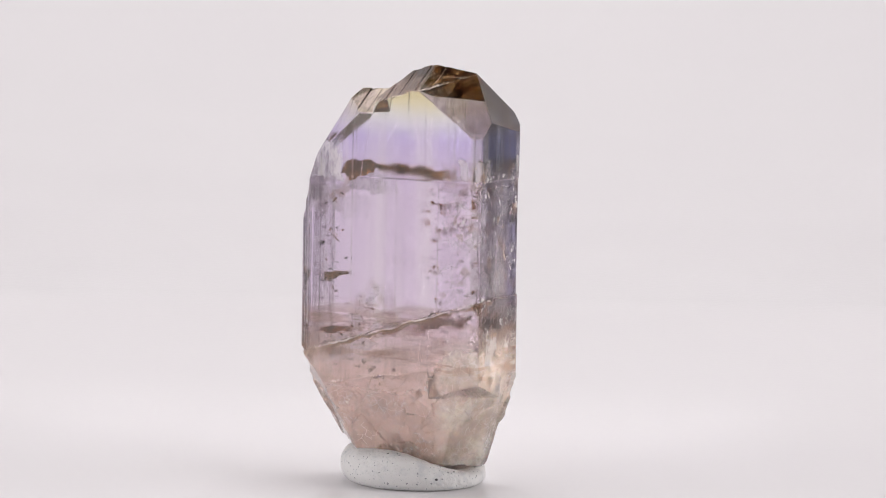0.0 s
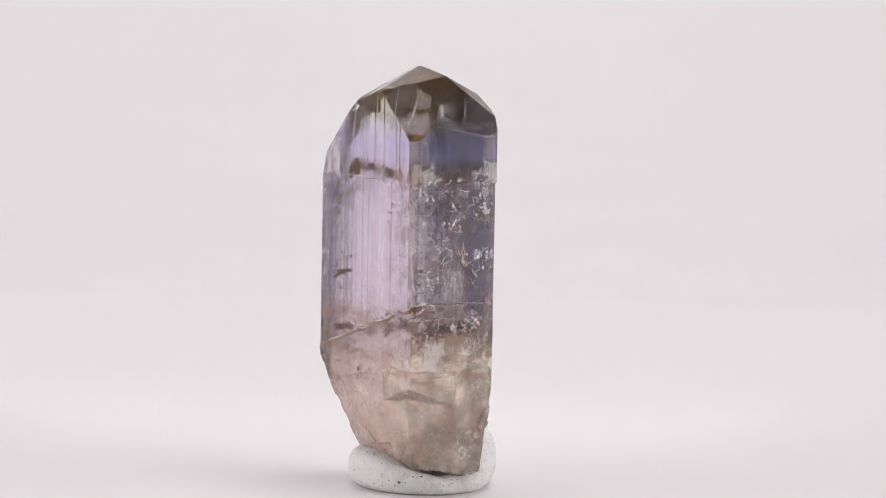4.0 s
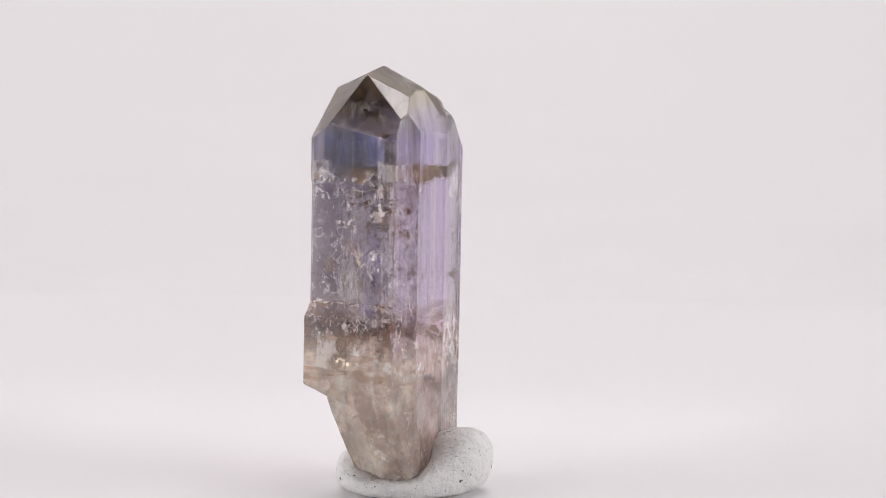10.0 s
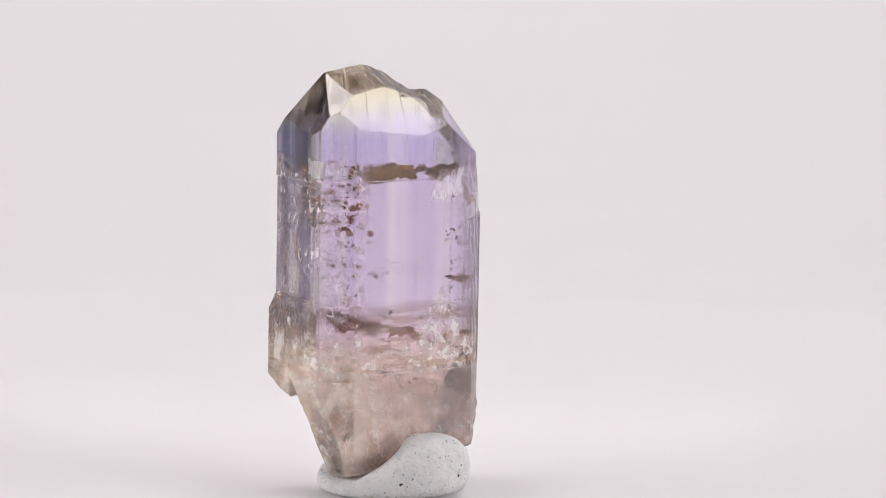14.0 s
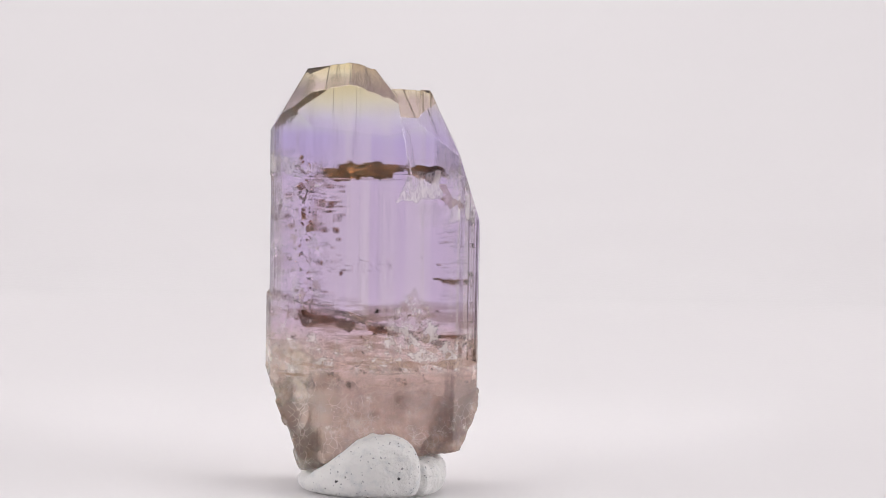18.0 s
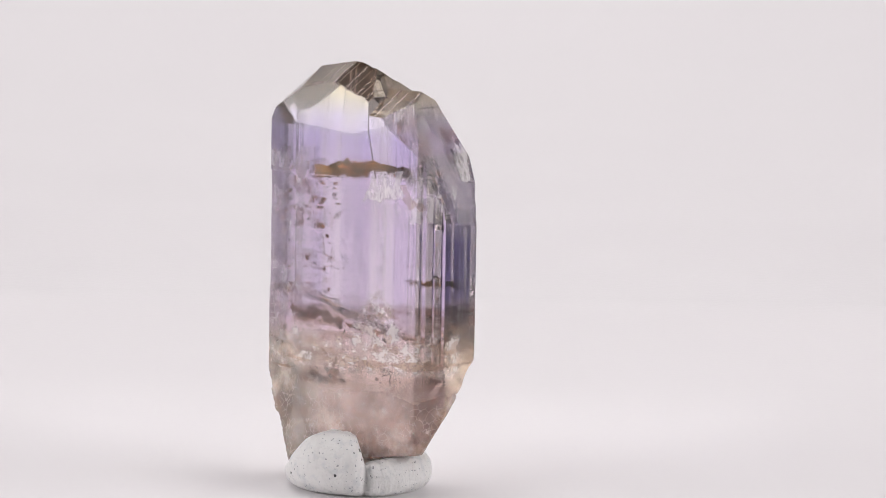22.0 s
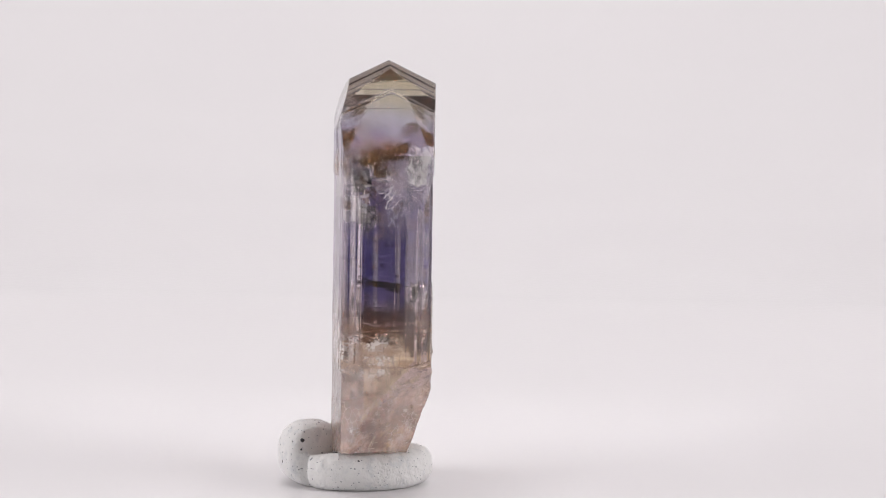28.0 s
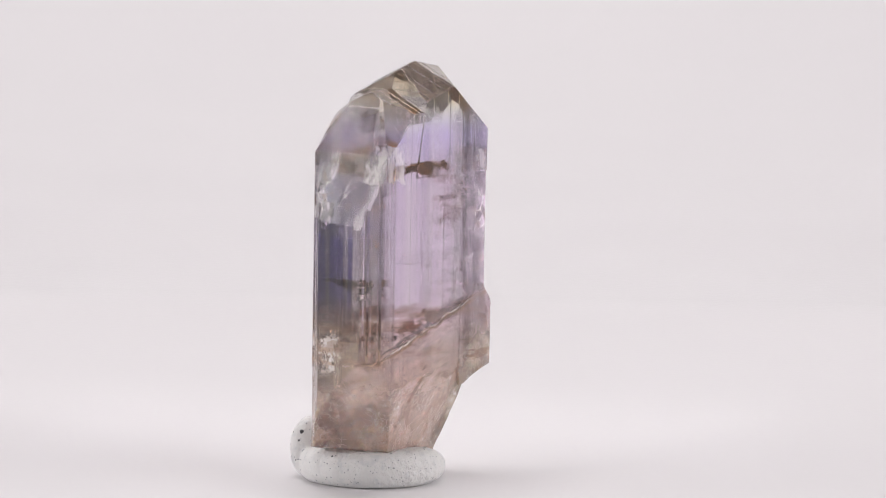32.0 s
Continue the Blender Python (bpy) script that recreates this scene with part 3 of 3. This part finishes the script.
part("healed_fracture", crumpled(2.6, (0.62, 0.10, 1.66), (0.30, 0.30, 0), (0.05, 0.02), 0.12), GOLD, stone, "smoky golden-brown healed fracture")
part("healed_fracture", crumpled(4.1, (0.08, 0.16, 1.58), (0.20, 0.22, 0), (0.03, 0.02), 0.08), RUST, stone, "thin reddish-brown healed fracture")
part("healed_fracture", crumpled(5.2, (-0.55, 0.16, 1.52), (0.20, 0.20, 0), (0.02, 0.02), 0.06), RUST, stone, "thin reddish-brown healed fracture")
part("crack", crumpled(3.3, (0.20, -0.24, 1.62), (1.0, 0.16, 0), (0.31, 0.0), 0.05), SILVER, stone, "open crack slanting round the base")
tagged(part("fine_cracks", flakes(11, 110, (0.62, -0.24, 1.70), (1.00, 0.38, 3.20), (0.010, 0.040), (0.6, 0.4, 0.1)), SILVER, stone, "cloud of tiny bright cracks"), kind="stuff")
tagged(part("brown_flecks", flakes(31, 26, (0.48, -0.20, 2.55), (0.84, 0.32, 3.10), (0.03, 0.09), (0.2, 0.2, 0.6)), RUST, stone, "reddish-brown flakes under the fracture"), kind="stuff")
tagged(part("brown_flecks", flakes(12, 70, (0.45, -0.24, 1.55), (1.00, 0.38, 3.25), (0.010, 0.045), (0.3, 0.0, 0.6)), RUST, stone, "reddish-brown flecks"), kind="stuff")


def skin(end, v, z):
    """How far the stone reaches along u, at one end."""
    reach = []
    for a, b, c, d in SIDES + HIPS + BACK_HIPS:
        if a * end > 0.03:
            reach.append((d - b * v - c * z) / a * end)
    return min(reach) * end


def cleavage(seed, end, v0, v1, z0, z1, depth, lean):
    """A torn sheet close under the skin of one end."""
    bm = bmesh.new()
    rng = random.Random(seed)
    grid = {}
    steps = 12
    for i in range(steps + 1):
        for j in range(steps + 1):
            a, b = i / steps, j / steps
            rim = min(a, 1 - a, b, 1 - b)
            if rim < 0.22 * abs(noise.noise(Vector((a * 4, b * 4, seed * 1.7)))) * 2 - 0.06:
                continue
            v, z = v0 + (v1 - v0) * a, z0 + (z1 - z0) * b
            u = skin(end, v, z) - end * (depth + lean * b * (z1 - z0) + 0.03 * abs(noise.noise(Vector((v * 9, z * 9, seed)))))
            grid[i, j] = bm.verts.new(uvz(u, v, z))
    for i, j in grid:
        quad = [(i, j), (i + 1, j), (i + 1, j + 1), (i, j + 1)]
        if all(q in grid for q in quad):
            bm.faces.new([grid[q] for q in quad])
    bmesh.ops.delete(bm, geom=[q for q in bm.verts if not q.link_faces], context="VERTS")
    bmesh.ops.solidify(bm, geom=bm.faces[:], thickness=0.005 * CM)
    bmesh.ops.recalc_face_normals(bm, faces=bm.faces)
    return bm


for seed, spot in enumerate(((-1, 0.20, 0.42, 2.94, 3.24, 0.04, 0.2), (-1, 0.16, 0.36, 2.56, 2.88, 0.04, 0.25), (-1, -0.30, -0.10, 3.00, 3.36, 0.04, 0.15),
                             (-1, 0.24, 0.34, 2.04, 2.18, 0.04, 0.3), (-1, -0.26, -0.14, 1.90, 2.14, 0.04, 0.2), (-1, 0.02, 0.20, 1.50, 1.62, 0.05, 0.4),
                             (1, -0.30, -0.10, 3.08, 3.27, 0.03, 0.2), (1, 0.24, 0.40, 3.08, 3.28, 0.04, 0.2), (1, -0.22, -0.10, 2.02, 2.20, 0.04, 0.4),
                             (1, 0.18, 0.38, 2.62, 2.88, 0.05, 0.3), (1, -0.20, 0.0, 1.30, 1.52, 0.05, 0.2), (1, 0.14, 0.30, 1.70, 1.90, 0.04, 0.3))):
    part("cleavage_crack", cleavage(seed, *spot), PALE, stone, "bright torn cleavage crack")
tagged(part("dark_flecks", flakes(17, 30, (-0.64, -0.16, 1.75), (-0.44, 0.28, 3.05), (0.012, 0.05), (0.5, 0.2, 0.4)), BROWN, stone, "dark brown flecks"), kind="stuff")
tagged(part("bright_flecks", flakes(18, 22, (-0.66, -0.18, 1.55), (-0.44, 0.30, 2.6), (0.010, 0.04), (0.5, 0.3, 0.2)), SILVER, stone, "tiny bright cracks"), kind="stuff")
tagged(part("glints", flakes(19, 90, (-0.55, -0.22, 0.70), (0.95, 0.40, 1.72), (0.010, 0.034), (0.2, 0.2, 0.3)), PALE, stone, "sparkling splinters in the base"), kind="stuff")
tagged(part("glints", flakes(20, 60, (0.70, -0.24, 1.72), (1.02, 0.38, 3.22), (0.010, 0.032), (0.3, 0.2, 0.3)), PALE, stone, "sparkling splinters under the end face"), kind="stuff")
tagged(part("brown_band", flakes(13, 55, (-0.70, -0.25, 1.48), (0.98, 0.40, 1.74), (0.012, 0.055), (0.0, 0.0, 0.8)), GOLD, stone, "brown band of small cracks"), kind="stuff")


def bubbles(seed, count):
    """Trails of minute bubbles on a slanting plane."""
    rng = random.Random(seed)
    bm = bmesh.new()
    for i in range(count):
        u = rng.uniform(0.0, 0.62)
        row = 0.05 * abs(noise.noise(Vector((u * 6, rng.choice((1, 4)), 0)))) + rng.choice((0.0, 0.05, 0.09)) + rng.gauss(0, 0.008)
        at = uvz(u, 0.25 + row * 2, 2.30 - 0.05 * u - row + rng.uniform(-0.006, 0.006))
        bmesh.ops.create_icosphere(bm, subdivisions=1, radius=rng.uniform(0.003, 0.007) * CM, matrix=Matrix.Translation(at))
    return bm


tagged(part("bubble_trail", bubbles(15, 80), BROWN, stone, "dotted trail of minute bubbles"), kind="stuff")
tagged(part("base_veil", flakes(14, 60, (-0.50, -0.12, 0.55), (0.85, 0.40, 1.22), (0.02, 0.08), (0.2, 0.3, 0.2)), SILVER, stone, "whitish cracks in the base"), kind="stuff")


# ---- the putty ----
def putty_ring():
    bm = bmesh.new()
    rings = []
    turns, round_ = 240, 36
    where = np.radians([-180, -120, -100, -60, -40, 0, 25, 50, 70, 90, 103, 112, 120, 130, 150, 180])
    high = [0.37, 0.38, 0.36, 0.22, 0.17, 0.20, 0.36, 0.56, 0.62, 0.62, 0.58, 0.44, 0.35, 0.36, 0.37, 0.37]
    wide = [0.19, 0.19, 0.19, 0.16, 0.15, 0.16, 0.20, 0.27, 0.31, 0.31, 0.29, 0.22, 0.18, 0.19, 0.19, 0.19]
    edge = [0.74, 0.77, 0.76, 0.75, 0.74, 0.70, 0.68, 0.73, 0.76, 0.78, 0.79, 0.72, 0.73, 0.75, 0.73, 0.74]
    for i in range(turns):
        a = -math.pi + 2 * math.pi * i / turns
        h, w, o = (float(np.interp(a, where, q)) for q in (high, wide, edge))
        ring = []
        for j in range(round_):
            b = 2 * math.pi * j / round_
            c, d = math.cos(b), math.sin(b)
            q = Vector((math.cos(a) * 1.3, math.sin(a) * 1.3, 0)) + Vector((0, 0, d * 0.4 + c * 0.3))
            k = 1 + 0.05 * noise.noise(q * 3) + 0.02 * noise.noise(q * 9)
            k -= 0.30 * math.exp(-((math.degrees(a) - 112) / 3.0) ** 2) + 0.07 * math.exp(-((math.degrees(a) - 124) / 2.0) ** 2) + 0.05 * math.exp(-((math.degrees(a) - 134) / 2.5) ** 2)
            out = o - w + w * math.copysign(abs(c) ** 0.85, c) * k
            zz = h / 2 + h / 2 * math.copysign(abs(d) ** 0.8, d) * (k if d > 0 else 1)
            zz -= 0.16 * math.exp(-((math.degrees(a) - 113) / 4.5) ** 2) * math.exp(-((math.degrees(b) - 105) / 40) ** 2)
            ring.append(bm.verts.new(Vector((0.27 + out * math.cos(a), 0.24 + out * math.sin(a), max(zz, 0))) * CM))
        rings.append(ring)
    for i in range(turns):
        for j in range(round_):
            k, m = (i + 1) % turns, (j + 1) % round_
            bm.faces.new((rings[i][j], rings[k][j], rings[k][m], rings[i][m]))
    bmesh.ops.recalc_face_normals(bm, faces=bm.faces)
    return bm


putty = tagged(new("putty"), "roll of speckled off-white putty on the white floor", "putty")
roll = part("roll", putty_ring(), PUTTY, putty, smooth=True)


def fleck_mesh():
    bm = bmesh.new()
    bmesh.ops.create_icosphere(bm, subdivisions=2, radius=1)
    for v in bm.verts:
        v.co *= 1 + 0.35 * noise.noise(v.co * 1.4)
    mesh = bpy.data.meshes.new("fleck")
    bm.to_mesh(mesh)
    bm.free()
    mesh.materials.append(FLECK)
    return mesh


def flecks():
    """Dark grains pressed into the putty."""
    rng = random.Random(8)
    mesh = fleck_mesh()
    skin = [v for v in roll.data.vertices if v.normal.z > -0.2 and v.co.z > 0.0006]
    spots = [min(skin, key=lambda v: (v.co - Vector(q) * CM).length) for q in ((0.08, 0.89, 0.47), (0.73, 0.64, 0.13), (0.28, 0.95, 0.11), (0.49, -0.47, 0.14))]
    sizes = [0.021, 0.016, 0.016, 0.016]
    for v in rng.sample(skin, 40):
        spots.append(v)
        sizes.append(rng.uniform(0.005, 0.012))
    for v, r in zip(spots, sizes):
        ob = new("fleck", mesh)
        ob.parent = putty
        turn = v.normal.to_track_quat("Z", "Y").to_matrix().to_4x4()
        ob.matrix_local = Matrix.Translation(v.co) @ turn @ pose(0, 0, 0, 0, 0, rng.uniform(0, 360)) @ Matrix.Diagonal((r * CM, r * CM * rng.uniform(0.6, 1), r * CM * 0.25, 1))


flecks()


# ---- what moves ----
def motions():
    for thing in (stone, putty):
        walk(thing, [(i * 0.5, pose(0, 0, 0, 0, 0, -TURN * i * 0.5)) for i in range(65)])


motions()
